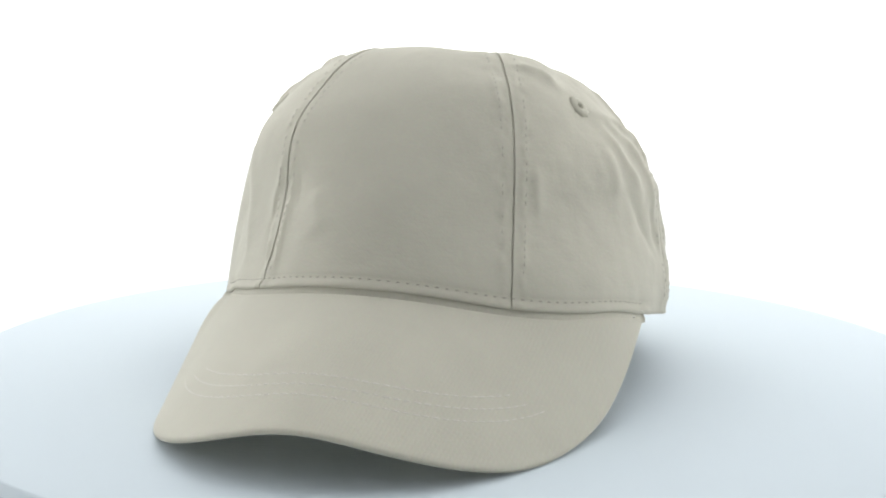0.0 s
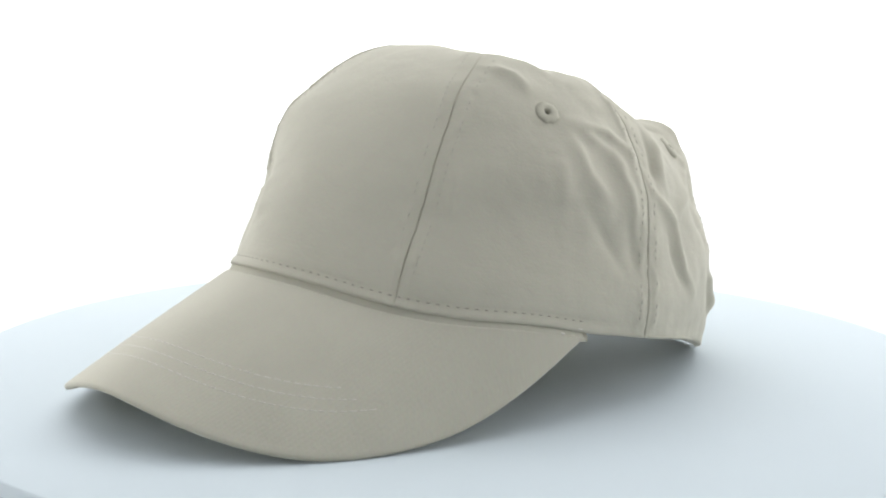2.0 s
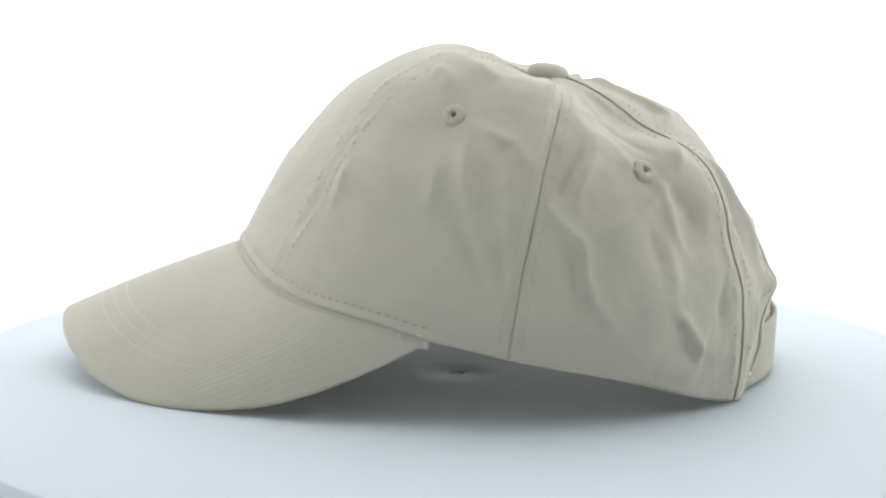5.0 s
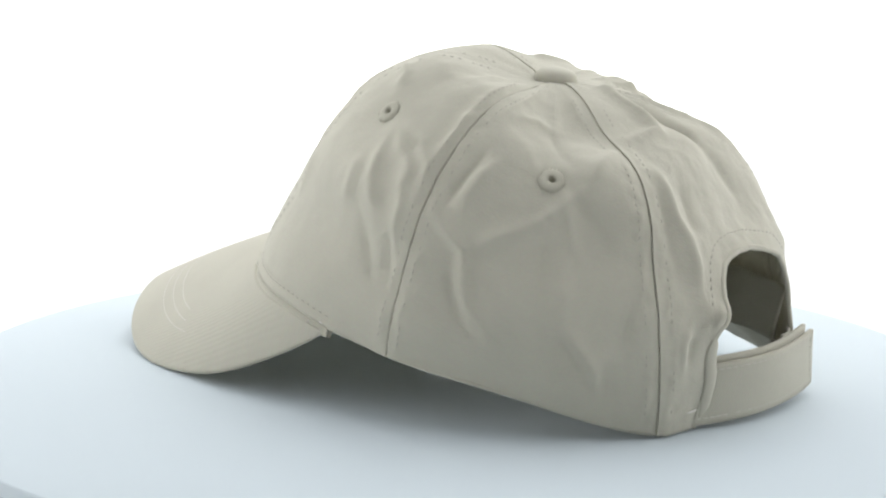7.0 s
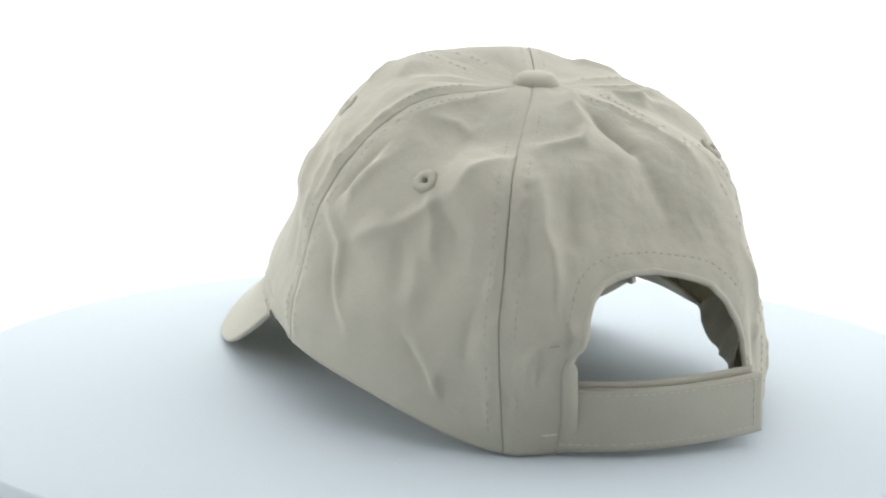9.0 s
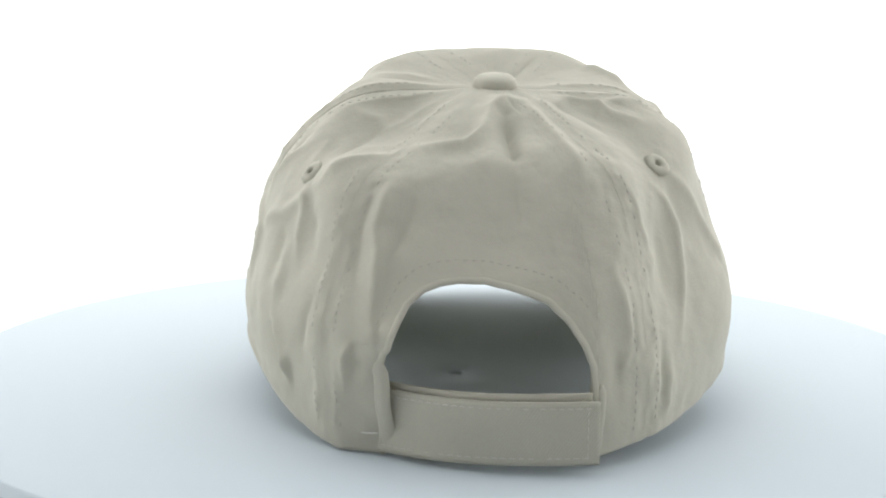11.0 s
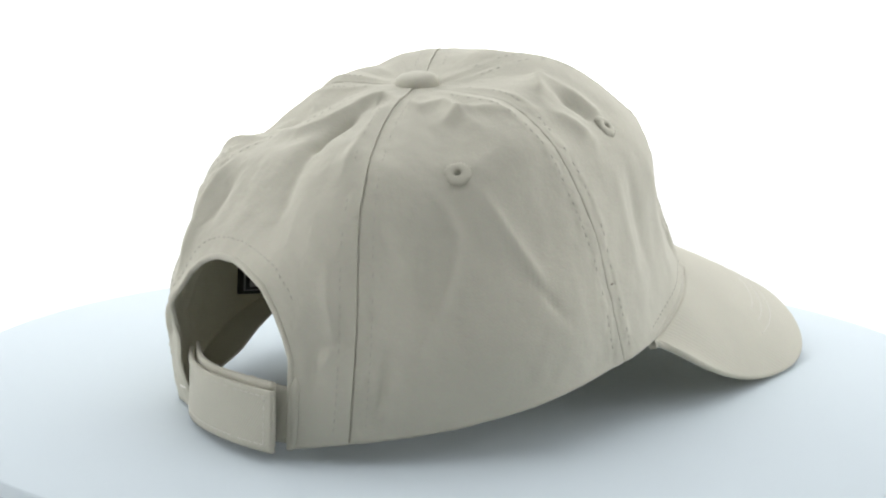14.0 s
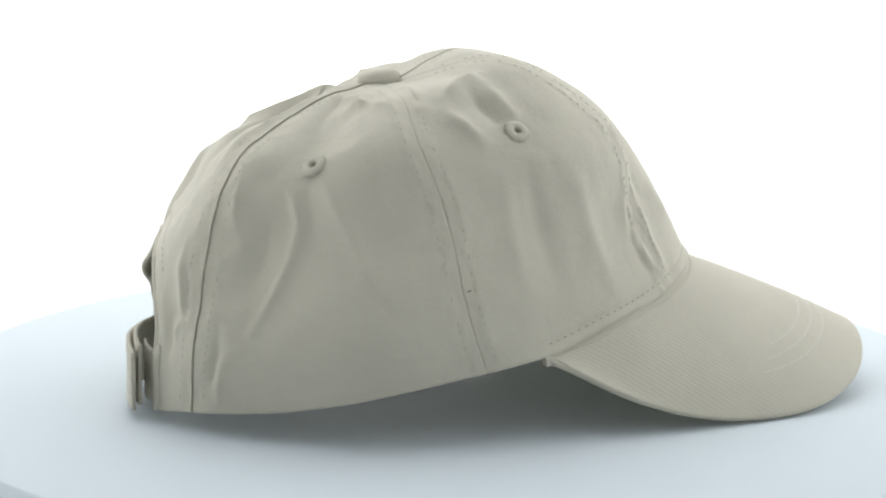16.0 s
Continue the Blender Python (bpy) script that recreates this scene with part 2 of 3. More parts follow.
# broad hollows and swellings of the panels: middle (bearing, share), reach in degrees and share, height in mm
SWELLS_A = [(120, .42, 14, .16, -4.5), (238, .38, 16, .16, -6.0), (300, .40, 17, .18, -4.5), (108, .73, 10, .10, -3.0), (252, .82, 18, .20, 3.5), (164, .76, 7, .10, 1.4), (180, .50, 16, .12, -1.0), (202, .60, 11, .14, 4.0), (205, .27, 16, .10, -2.5), (57, .46, 12, .12, -0.7), (180, .22, 15, .10, -3.4), (172, .16, 22, .05, -1.0), (157, .45, 10, .10, -2.0), (275, .42, 12, .12, -2.6), (58, .28, 11, .10, -2.4)]
SWELLS_B = [(228, .45, 10, .12, -2.4), (225, .72, 12, .14, -2.0), (132, .62, 12, .18, -2.2), (287, .65, 9, .11, -1.4), (58, .74, 14, .14, -1.4), (100, .69, 9, .09, -1.2), (254, .97, 15, .08, -1.8), (106, .97, 14, .08, -1.2), (268, .66, 8, .08, 1.2), (222, .25, 10, .08, 1.4), (132, .66, 12, .2, -1.8), (226, .6, 12, .25, -1.5), (284, .42, 10, .12, -1.5), (169, .28, 12, .08, -2.0), (176, .63, 10, .08, -1.2),
            (158, .17, 14, .055, 2.2), (148, .33, 12, .07, -1.7), (178, .50, 22, .12, -1.6), (163.5, .745, 3.5, .03, 2.8), (162.5, .83, 4, .04, -1.2)]
# folds, smoothed ridges (+) and furrows (-): height and half width in mm, then their line as (bearing, share)
FOLDS_LEFT_UPPER = [
    (1.4, 5.0, [(135, 0.47), (138, 0.41), (144, 0.36), (149, 0.32)]),
    (1.0, 5.0, [(123, 0.57), (127, 0.53), (132, 0.49)]),
    (0.8, 4.0, [(102, 0.62), (101, 0.57), (104, 0.51), (106, 0.47)]),
    (1.7, 4.0, [(94, 0.63), (96, 0.65), (100, 0.67), (104, 0.69), (105, 0.72), (106, 0.77), (108, 0.82), (113, 0.87)]),
    (-1.2, 4.0, [(101, 0.73), (103, 0.79), (105, 0.83), (109, 0.87)]),
    (1.3, 4.5, [(106, 0.68), (113, 0.63), (120, 0.59), (127, 0.54)]),
    (-1.3, 4.0, [(101, 0.43), (98, 0.53), (96, 0.61)]),
    (0.9, 4.0, [(107, 0.44), (101, 0.53), (99, 0.59)]),
    (1.5, 5.0, [(115, 0.39), (120, 0.45), (127, 0.49), (130, 0.54), (132, 0.61), (135, 0.66)]),
]
FOLDS_LEFT_LOWER = [
    (1.6, 3.5, [(130, 0.80), (133, 0.83), (136, 0.87), (137, 0.92)]),
    (-1.0, 4.0, [(128, 0.81), (131, 0.85), (134, 0.89), (136, 0.93)]),
    (-0.6, 3.0, [(138, 0.85), (138, 0.89), (138, 0.94)]),
    (1.2, 7.0, [(128, 0.62), (130, 0.69), (130, 0.76)]),
    (-1.0, 5.0, [(123, 0.61), (125, 0.67), (126, 0.71)]),
    (-1.0, 4.0, [(146, 0.69), (144, 0.74), (143, 0.79), (143, 0.83)]),
    (0.8, 5.0, [(139, 0.82), (137, 0.87), (135, 0.93)]),
    (-1.3, 7.0, [(127, 0.51), (133, 0.53), (137, 0.56), (139, 0.60)]),
    (-1.0, 5.0, [(119, 0.21), (126, 0.31), (130, 0.41)]),
    (0.8, 4.0, [(102, 0.30), (113, 0.25), (129, 0.25)]),
]
FOLDS_BACK_LEFT = [
    (0.8, 6.0, [(154, 0.29), (166, 0.27), (173, 0.25)]),
    (2.4, 6.0, [(157, 0.41), (157, 0.45), (157, 0.52), (159, 0.57), (160, 0.64), (160, 0.71)]),
    (-1.5, 7.0, [(164, 0.43), (163, 0.52), (163, 0.58)]),
    (-1.0, 5.0, [(154, 0.43), (154, 0.55), (155, 0.64)]),
    (2.6, 6.0, [(157, 0.28), (172, 0.27), (177, 0.21), (180, 0.12), (189, 0.08), (203, 0.09)]),
]
FOLDS_BACK_RIGHT = [
    (-3.6, 6.0, [(187, 0.14), (187, 0.27), (187, 0.35)]),
    (-1.4, 9.0, [(187, 0.35), (187, 0.43), (188, 0.51)]),
    (1.6, 6.0, [(204, 0.10), (204, 0.21), (204, 0.32), (203, 0.41)]),
    (-1.2, 3.5, [(157, 0.78), (157, 0.81), (156, 0.85)]),
    (1.4, 3.5, [(157, 0.76), (155, 0.80), (155, 0.86)]),
    (1.4, 4.0, [(204, 0.61), (205, 0.68), (206, 0.74), (207, 0.77)]),
    (1.0, 3.5, [(206, 0.78), (205, 0.80), (204, 0.82)]),
    (-0.8, 4.0, [(203, 0.77), (203, 0.82), (203, 0.88)]),
]
FOLDS_TOP = [
    (0.6, 3.5, [(80, 0.08), (83, 0.22), (84, 0.34)]), (0.6, 3.5, [(103, 0.08), (98, 0.22), (97, 0.34)]), (-0.5, 4.0, [(70, 0.10), (74, 0.26)]), (0.5, 4.0, [(60, 0.10), (66, 0.26)]),
    (0.6, 3.5, [(262, 0.10), (265, 0.22), (265, 0.36)]), (0.6, 3.5, [(280, 0.08), (277, 0.22), (276, 0.36)]), (-0.6, 4.0, [(255, 0.10), (257, 0.28)]), (0.6, 4.0, [(246, 0.10), (250, 0.24), (252, 0.34)]),
    (0.5, 3.5, [(138, 0.08), (142, 0.20)]), (0.5, 3.5, [(222, 0.08), (218, 0.22)]), (-0.5, 4.0, [(228, 0.10), (232, 0.28)]), (0.5, 4.0, [(120, 0.08), (124, 0.20), (122, 0.30)]),
]
FOLDS_RIGHT_REAR = [
    (1.4, 3.5, [(227, 0.46), (231, 0.51), (233, 0.57), (230, 0.65), (226, 0.73), (222, 0.81)]),
    (-1.1, 9.0, [(222, 0.51), (224, 0.57), (223, 0.64), (220, 0.73)]),
    (1.4, 4.0, [(239, 0.46), (244, 0.56), (248, 0.67), (251, 0.79)]),
    (-1.2, 3.0, [(247, 0.69), (250, 0.75), (253, 0.81)]),
    (-1.1, 3.5, [(215, 0.80), (215, 0.89), (214, 0.93)]),
    (1.2, 4.0, [(217, 0.85), (216, 0.90), (216, 0.97)]),
    (1.1, 4.0, [(215, 0.46), (215, 0.53), (217, 0.59)]),
    (0.9, 4.0, [(220, 0.60), (217, 0.62), (214, 0.63)]),
    (-0.9, 3.0, [(207, 0.69), (207, 0.74), (207, 0.78)]),
    (-1.0, 8.0, [(236, 0.48), (236, 0.54), (237, 0.61)]),
]
FOLDS_RIGHT_FRONT = [
    (1.4, 5.0, [(266, 0.30), (254, 0.21), (236, 0.22)]),
    (1.2, 5.0, [(220, 0.12), (249, 0.13), (248, 0.28)]),
    (2.2, 6.0, [(284, 0.30), (296, 0.26), (308, 0.25)]),
    (-2.2, 6.0, [(295, 0.30), (297, 0.40), (297, 0.45)]),
    (1.6, 6.0, [(282, 0.35), (286, 0.42), (288, 0.48)]),
    (1.5, 6.0, [(303, 0.30), (302, 0.40), (302, 0.45)]),
    (1.0, 5.0, [(328, 0.68), (325, 0.78), (326, 0.87), (330, 0.95)]),
    (-0.9, 4.0, [(327, 0.75), (325, 0.85), (327, 0.95)]),
    (0.8, 3.5, [(333, 0.76), (333, 0.88), (334, 0.96)]),
    (-1.1, 9.0, [(295, 0.58), (294, 0.71), (296, 0.85)]),
    (1.1, 9.0, [(306, 0.59), (309, 0.76), (312, 0.91)]),
    (1.0, 9.0, [(288, 0.56), (286, 0.69), (286, 0.84)]),
]
FOLDS_FRONT = [
    (1.6, 6.0, [(64, 0.51), (69, 0.62), (76, 0.69)]),
    (-0.7, 6.0, [(66, 0.67), (74, 0.75), (80, 0.82)]),
    (1.6, 6.0, [(62, 0.47), (78, 0.49), (86, 0.54), (87, 0.63)]),
    (-0.6, 6.0, [(72, 0.72), (78, 0.80), (83, 0.86)]),
    (1.6, 5.0, [(32, 0.33), (43, 0.35), (50, 0.40)]),
    (1.2, 6.0, [(64, 0.48), (78, 0.55), (84, 0.61)]),
    (1.1, 8.0, [(60, 0.57), (63, 0.72)]),
    (0.9, 6.0, [(35, 0.64), (36, 0.78)]),
    (1.2, 10.0, [(-17, 0.75), (-11, 0.88)]),
    (-0.5, 5.0, [(-25, 0.70), (-23, 0.78)]),
    (0.6, 6.0, [(39, 0.25), (51, 0.28), (60, 0.31)]),
    (-0.5, 7.0, [(62, 0.52), (72, 0.50), (82, 0.53)]),
    (1.2, 5.0, [(78, 0.57), (83, 0.64), (85, 0.75)]),
    (0.9, 4.0, [(84, 0.32), (86, 0.42), (86, 0.54)]),
    (-0.9, 6.0, [(82, 0.71), (84, 0.77), (86, 0.84)]),
]


def fold_lines():
    out = []
    for amp, width, line in FOLDS_TOP + FOLDS_LEFT_UPPER + FOLDS_LEFT_LOWER + FOLDS_BACK_LEFT + FOLDS_BACK_RIGHT + FOLDS_RIGHT_REAR + FOLDS_RIGHT_FRONT + FOLDS_FRONT:
        q = np.asarray(line, float)
        n = 4 * (len(q) - 1) + 1
        k = np.linspace(0, len(q) - 1, n)
        uu, sv = np.interp(k, np.arange(len(q)), q[:, 0]), np.interp(k, np.arange(len(q)), q[:, 1])
        out.append((amp * 0.001, width * 0.001, crown_base(uu, sv)))
    return out


FOLD_LINES = fold_lines()
EYELETS = [(56, .458), (124, .462), (236.5, .421), (299, .475)]
EYELET_SPOTS = [crown_base(np.array([u]), np.array([v]))[0] for u, v in EYELETS]


def ripple(p, scale, seed):
    return np.array([noise.noise(Vector((x * scale + seed, y * scale, z * scale))) for x, y, z in p])


# the six seams from the wearer's front left round: the side whose panel laps over, how deep the groove is, and the lap in mm
SEAM_LAP = np.array([(1, 0.75, .4), (0, 0.85, 0), (1, 0.65, .6), (-1, 0.65, .6), (0, 0.5, 0), (-1, 0.75, .4)])


def relief(p, u, s):
    """How far the cloth lies out of the smooth crown: swells, folds, seams, hem and small unevenness."""
    d = np.zeros(len(p))
    calm = np.ones(len(p))
    for c in EYELET_SPOTS:
        calm *= 1 - 0.8 * np.exp(-((p - c) ** 2).sum(1) / 0.0080 ** 2)
    for u0, s0, du, ds, mm in SWELLS_A + SWELLS_B:
        w = (u - u0 + 180) % 360 - 180
        d += mm * 0.001 * np.exp(-(w / du) ** 2 - ((s - s0) / ds) ** 2)
    for amp, width, line in FOLD_LINES:
        near, place = np.full(len(p), 1e9), np.zeros(len(p))
        for k, (a, b) in enumerate(zip(line[:-1], line[1:])):
            ab = b - a
            t = np.clip(((p - a) @ ab) / max(ab @ ab, 1e-12), 0, 1)
            gap = ((p - a - t[:, None] * ab) ** 2).sum(1)
            place = np.where(gap < near, (k + t) / (len(line) - 1), place)
            near = np.minimum(near, gap)
        edge = 0.22 * width
        fade = np.clip(np.minimum(place, 1 - place) / 0.3, 0, 1)
        d += calm * FOLD_GAIN * (0.3 + 0.7 * fade * fade * (3 - 2 * fade)) * amp * np.exp(-(np.sqrt(near + edge * edge) - edge) / (0.50 * width))
    rho = np.hypot(p[:, 0], p[:, 1])
    signed = u % 60 - 30
    m = signed * rho * math.pi / 180
    which = np.round((u - 30) / 60).astype(int) % 6
    side, deep, lap = SEAM_LAP[which].T
    pucker = ripple(p, 190.0, 3.0) + 0.5 * ripple(p, 330.0, 9.0)
    lower = np.clip((s - 0.08) / 0.35, 0.12, 1)
    over = (m * side > 0) & (np.abs(m) > 1e-6)
    d += np.where(over, 0.001 * lap * np.exp(-np.abs(m) / 0.0022), 0)
    d += -0.0011 * deep * np.clip((s - 0.05) / 0.4, 0.45, 1) * (0.25 + 1.0 * np.abs(ripple(p, 150.0, 11.0)) + 0.9 * np.abs(ripple(p, 520.0, 2.0))) * np.exp(-((m - 0.0003 * ripple(p, 420.0, 17.0)) / 0.00034) ** 2) * np.where(over, 0, 1)
    d += (0.0002 + 0.0006 * pucker * lower) * np.exp(-((np.abs(m) - 0.004) / 0.0024) ** 2)
    rear = (0.5 - 0.5 * np.clip(p[:, 0] / 0.07, -1, 1)) * np.clip(0.35 + s / 0.5, 0, 1)
    d += (0.0004 + 0.0004 * rear) * ripple(p, 62.0, 0.0) + (0.00012 + 0.0002 * rear) * ripple(p, 140.0, 7.0) + (0.00004 + 0.00008 * rear) * ripple(p, 320.0, 5.0)
    d += (0.0002 + 0.0005 * rear) * (0.35 - np.abs(ripple(p * [1.0, 1.0, 0.55], 80.0, 21.0)))
    low = (1 - s) * 0.118
    turned = np.abs((u + 180) % 360 - 180)
    hem = 0.12 + 0.88 / (1 + np.exp((turned - 76) / 2.0))
    d += hem * (0.0006 * np.exp(-((low - 0.0010) / 0.0014) ** 2) - 0.0006 * np.exp(-((low - 0.0030) / 0.0008) ** 2))
    return d


FOLD_GAIN = 1.5


def crown_full(us, ss):
    """Points and outward normals of the cloth as it lies."""
    us, ss = np.asarray(us, float), np.asarray(ss, float)
    p = crown_base(us, ss)
    a = crown_base(us + 0.6, ss) - crown_base(us - 0.6, ss)
    b = crown_base(us, np.clip(ss + 0.008, 0, 1)) - crown_base(us, np.clip(ss - 0.008, 0, 1))
    n = np.cross(b, a)
    n /= np.maximum(np.linalg.norm(n, axis=-1, keepdims=True), 1e-9)
    d = relief(p.reshape(-1, 3), us.ravel(), ss.ravel()).reshape(us.shape)
    return p + n * d[..., None], n


def crown(us, ss):
    return crown_full(us, ss)[0]


def metres_uv(p):
    du = np.concatenate([np.zeros((1, p.shape[1])), np.cumsum(np.linalg.norm(np.diff(p, axis=0), axis=2), axis=0)])
    dv = np.concatenate([np.zeros((p.shape[0], 1)), np.cumsum(np.linalg.norm(np.diff(p, axis=1), axis=2), axis=1)], axis=1)
    return np.stack([du.mean(1, keepdims=True) + 0 * du, dv], -1).reshape(-1, 2)


def sheet(name, p, mat, parent, thick=0.0012, label="", flip=False, uv=None):
    ob = part(name, p.reshape(-1, 3), grid_faces(p.shape[0], p.shape[1], flip), mat, parent, label, metres_uv(p) if uv is None else uv)
    if thick:
        mod = ob.modifiers.new("thickness", "SOLIDIFY")
        mod.thickness, mod.offset = thick, -1.0
    return ob


# the rear opening: its middle and half width in degrees, then its edge as bearing and share
ARCH_U, ARCH_W = 179.9, 19.6
ARCH_EDGE = [(160.3, 1.0), (161.2, .93), (161.9, .85), (162.5, .795), (163.2, .776), (164.2, .765), (164.9, .74), (165.4, .71), (166.4, .673), (168.6, .64), (171.6, .622), (175, .613), (180, .612), (184, .624),
             (188, .642), (191, .66), (194.5, .705), (197, .755), (198.5, .80), (199.0, .87), (199.5, 1.0)]


def arch(u):
    return np.interp(np.asarray(u, float), *np.array(ARCH_EDGE).T)


def panel(name, u0, u1, cap, label):
    rows = 120
    if name == "back_panel":
        mid = ARCH_U + ARCH_W * np.sin(np.linspace(-math.pi / 2, math.pi / 2, 121))
        side = np.linspace(0, 1, 30) ** 1.9
        us = np.concatenate([u0 + (mid[0] - u0) * side[:-1], mid, (u1 - (u1 - mid[-1]) * side)[::-1][1:]])
        ends = arch(us)
    else:
        t = np.linspace(0, 1, 120)
        us = u0 + (u1 - u0) * (t - 0.142 * np.sin(2 * math.pi * t))
        ends = np.ones(len(us))
    ss = np.linspace(0, 1, rows)[None, :] * ends[:, None]
    uu = np.repeat(us[:, None], rows, 1)
    p = crown(uu, ss)
    ob = sheet(name, p, CLOTH, cap, 0.0012, label, True)
    for u, sh in EYELETS:
        if u0 < u < u1:
            c = crown(np.array([u]), np.array([sh]))[0]
            bm = bmesh.new()
            bm.from_mesh(ob.data)
            gone = [f for f in bm.faces if (f.calc_center_median() - Vector(c)).length < 0.0019]
            bmesh.ops.delete(bm, geom=gone, context="FACES")
            bm.to_mesh(ob.data)
            bm.free()
    return ob


def dashes(path, norm, pitch, length, width, height, name, mat, parent, label="", gap=1.0):
    """A row of single stitches along a path that lies on the cloth."""
    path, norm = np.asarray(path), np.asarray(norm)
    d = np.concatenate([[0], np.cumsum(np.linalg.norm(np.diff(path, axis=0), axis=1))])
    verts, faces = [], []
    rng = random.Random(len(path) * 31 + int(d[-1] * 1e5))
    at = pitch * 0.5
    while at < d[-1]:
        if rng.random() < gap:
            ln = length * rng.uniform(0.85, 1.1)
            ks = [at - ln / 2, at - ln / 4, at + ln / 4, at + ln / 2]
            q = np.stack([np.interp(ks, d, path[:, i]) for i in range(3)], 1)
            n = np.array([np.interp(at, d, norm[:, i]) for i in range(3)])
            n /= np.linalg.norm(n)
            t = q[-1] - q[0]
            t /= np.linalg.norm(t) + 1e-12
            w = np.cross(n, t) * width / 2
            base = len(verts)
            for e, (pt, hgt, ww) in enumerate(zip(q, (-0.3, 1.0, 1.0, -0.3), (0.6, 1, 1, 0.6))):
                verts += [pt - w * ww - n * height * 0.4, pt - w * ww * 0.55 + n * height * hgt, pt + w * ww * 0.55 + n * height * hgt, pt + w * ww - n * height * 0.4]
            for e in range(3):
                for c in range(3):
                    faces.append((base + e * 4 + c, base + e * 4 + c + 1, base + e * 4 + c + 5, base + e * 4 + c + 4))
        at += pitch * rng.uniform(0.94, 1.06)
    ob = part(name, verts, faces, mat, parent, label)
    tagged(ob, kind="stuff")
    return ob


def seam_rows(cap, panels):
    """Top-stitching beside every seam, and the row above the brim."""
    sv = np.linspace(0.10, 0.965, 150)
    for seam in (30, 90, 150, 210, 270, 330):
        for side in (-1, 1):
            rho = np.hypot(*crown_base(np.full(150, float(seam)), sv)[:, :2].T)
            uu = seam + side * np.degrees(0.0046 / np.maximum(rho, 0.012))
            p, n = crown_full(uu, sv)
            dashes(p, n, 0.0031, 0.0019, 0.00045, 0.00022, "stitching", THREAD, panels[seam, side], gap=0.68)
    uu = np.linspace(71.5, -73.0, 400)
    p, n = crown_full(uu, np.full(400, 0.9745))
    dashes(p, n, 0.0036, 0.0017, 0.00045, 0.00020, "stitching", SEAM_THREAD, cap, "row of stitches along the crown's lower edge")


def eyelets(cap):
    prof = [(0.00125, -0.0010), (0.0013, 0.0006), (0.0019, 0.0010), (0.0028, 0.0011), (0.0037, 0.00085), (0.0044, 0.0003), (0.0047, -0.0006)]
    n = 48
    for u, sh in EYELETS:
        near = crown(np.array([u, u - 2.2, u + 2.2, u, u]), np.array([sh, sh, sh, sh - 0.02, sh + 0.02]))
        nr = np.cross(near[4] - near[3], near[2] - near[1])
        c, nr = Vector(near[0]), Vector(nr).normalized()
        c += nr * 0.9 * max(0.0, max((Vector(q) - c).dot(nr) for q in near[1:]) + 0.0001)
        q = nr.to_track_quat("Z", "Y").to_matrix().to_4x4()
        m = Matrix.Translation(c) @ q
        v, f = [], []
        rng = random.Random(int(u))
        for k in range(n):
            a = 2 * math.pi * k / n
            lift = (0.00007 if k % 2 else -0.00006) + rng.uniform(-1, 1) * 0.00004
            for j, (r, z) in enumerate(prof):
                rr = r * (1 + rng.uniform(-0.02, 0.02) * (j > 3)) + (rng.uniform(0.0002, 0.0009) if k % 2 and j > 4 else 0)
                v.append(m @ Vector((rr * math.cos(a), rr * math.sin(a), z + (lift if 0 < j < 6 else 0))))
        mm = len(prof)
        for k in range(n):
            for j in range(mm - 1):
                f.append((k * mm + j, ((k + 1) % n) * mm + j, ((k + 1) % n) * mm + j + 1, k * mm + j + 1))
        part("eyelet", v, f, THREAD_CLOTH, cap, "embroidered ventilation eyelet")


def tube(path, norm, rw, rh, name, mat, parent, label="", lift=0.0, n=8, taper=False):
    """A flat rounded band along a path on the cloth."""
    path, norm = np.asarray(path), np.asarray(norm)
    t = np.gradient(path, axis=0)
    t /= np.linalg.norm(t, axis=1, keepdims=True) + 1e-12
    w = np.cross(norm, t)
    w /= np.linalg.norm(w, axis=1, keepdims=True) + 1e-12
    nn = np.cross(t, w)
    rings = []
    x = np.linspace(0, 1, len(path))[:, None]
    end = np.clip(np.minimum(x, 1 - x) / 0.12, 0.02, 1) ** 0.5 if taper else 1.0
    for k in range(n):
        a = 2 * math.pi * k / n
        rings.append(path + (w * rw * math.cos(a) + nn * (rh * math.sin(a))) * end + nn * lift)
    p = np.stack(rings + [rings[0]], 1)
    return part(name, p.reshape(-1, 3), grid_faces(p.shape[0], n + 1), mat, parent, label, metres_uv(p))


def opening_hem(back):
    """The bound edge of the rear opening, with its row of stitches."""
    uu = ARCH_U + ARCH_W * np.sin(np.linspace(-math.pi / 2, math.pi / 2, 200))
    p, n = crown_full(uu, arch(uu))
    tube(p, n, 0.0013, 0.0011, "hem", CLOTH, back, "rolled hem round the opening", -0.0004)
    w = np.sin(np.linspace(-math.pi / 2, math.pi / 2, 140) * 0.8)
    p, n = crown_full(ARCH_U + (ARCH_W + 3.0) * w * 0.86, arch(ARCH_U + ARCH_W * w * 0.86) - 0.045)
    dashes(p, n, 0.0031, 0.0021, 0.0005, 0.00028, "stitching", THREAD, back)


# junction of brim and crown, and the brim's outer edge, wearer's left to right
EDGE = [(.044, .0915, .032), (.058, .0912, .0245), (.077, .0902, .0155), (.1015, .0872, .0065), (.1275, .0810, .0020), (.156, .0690, .0018), (.1795, .0488, .0080), (.1930, .0262, .0158), (.1982, 0, .0205),
        (.1940, -.0250, .0155), (.1818, -.0458, .0085), (.1588, -.0640, .0030), (.128, -.0745, .0025), (.1015, -.0800, .0070), (.077, -.0828, .0158), (.060, -.0828, .0243), (.048, -.0805, .030)]


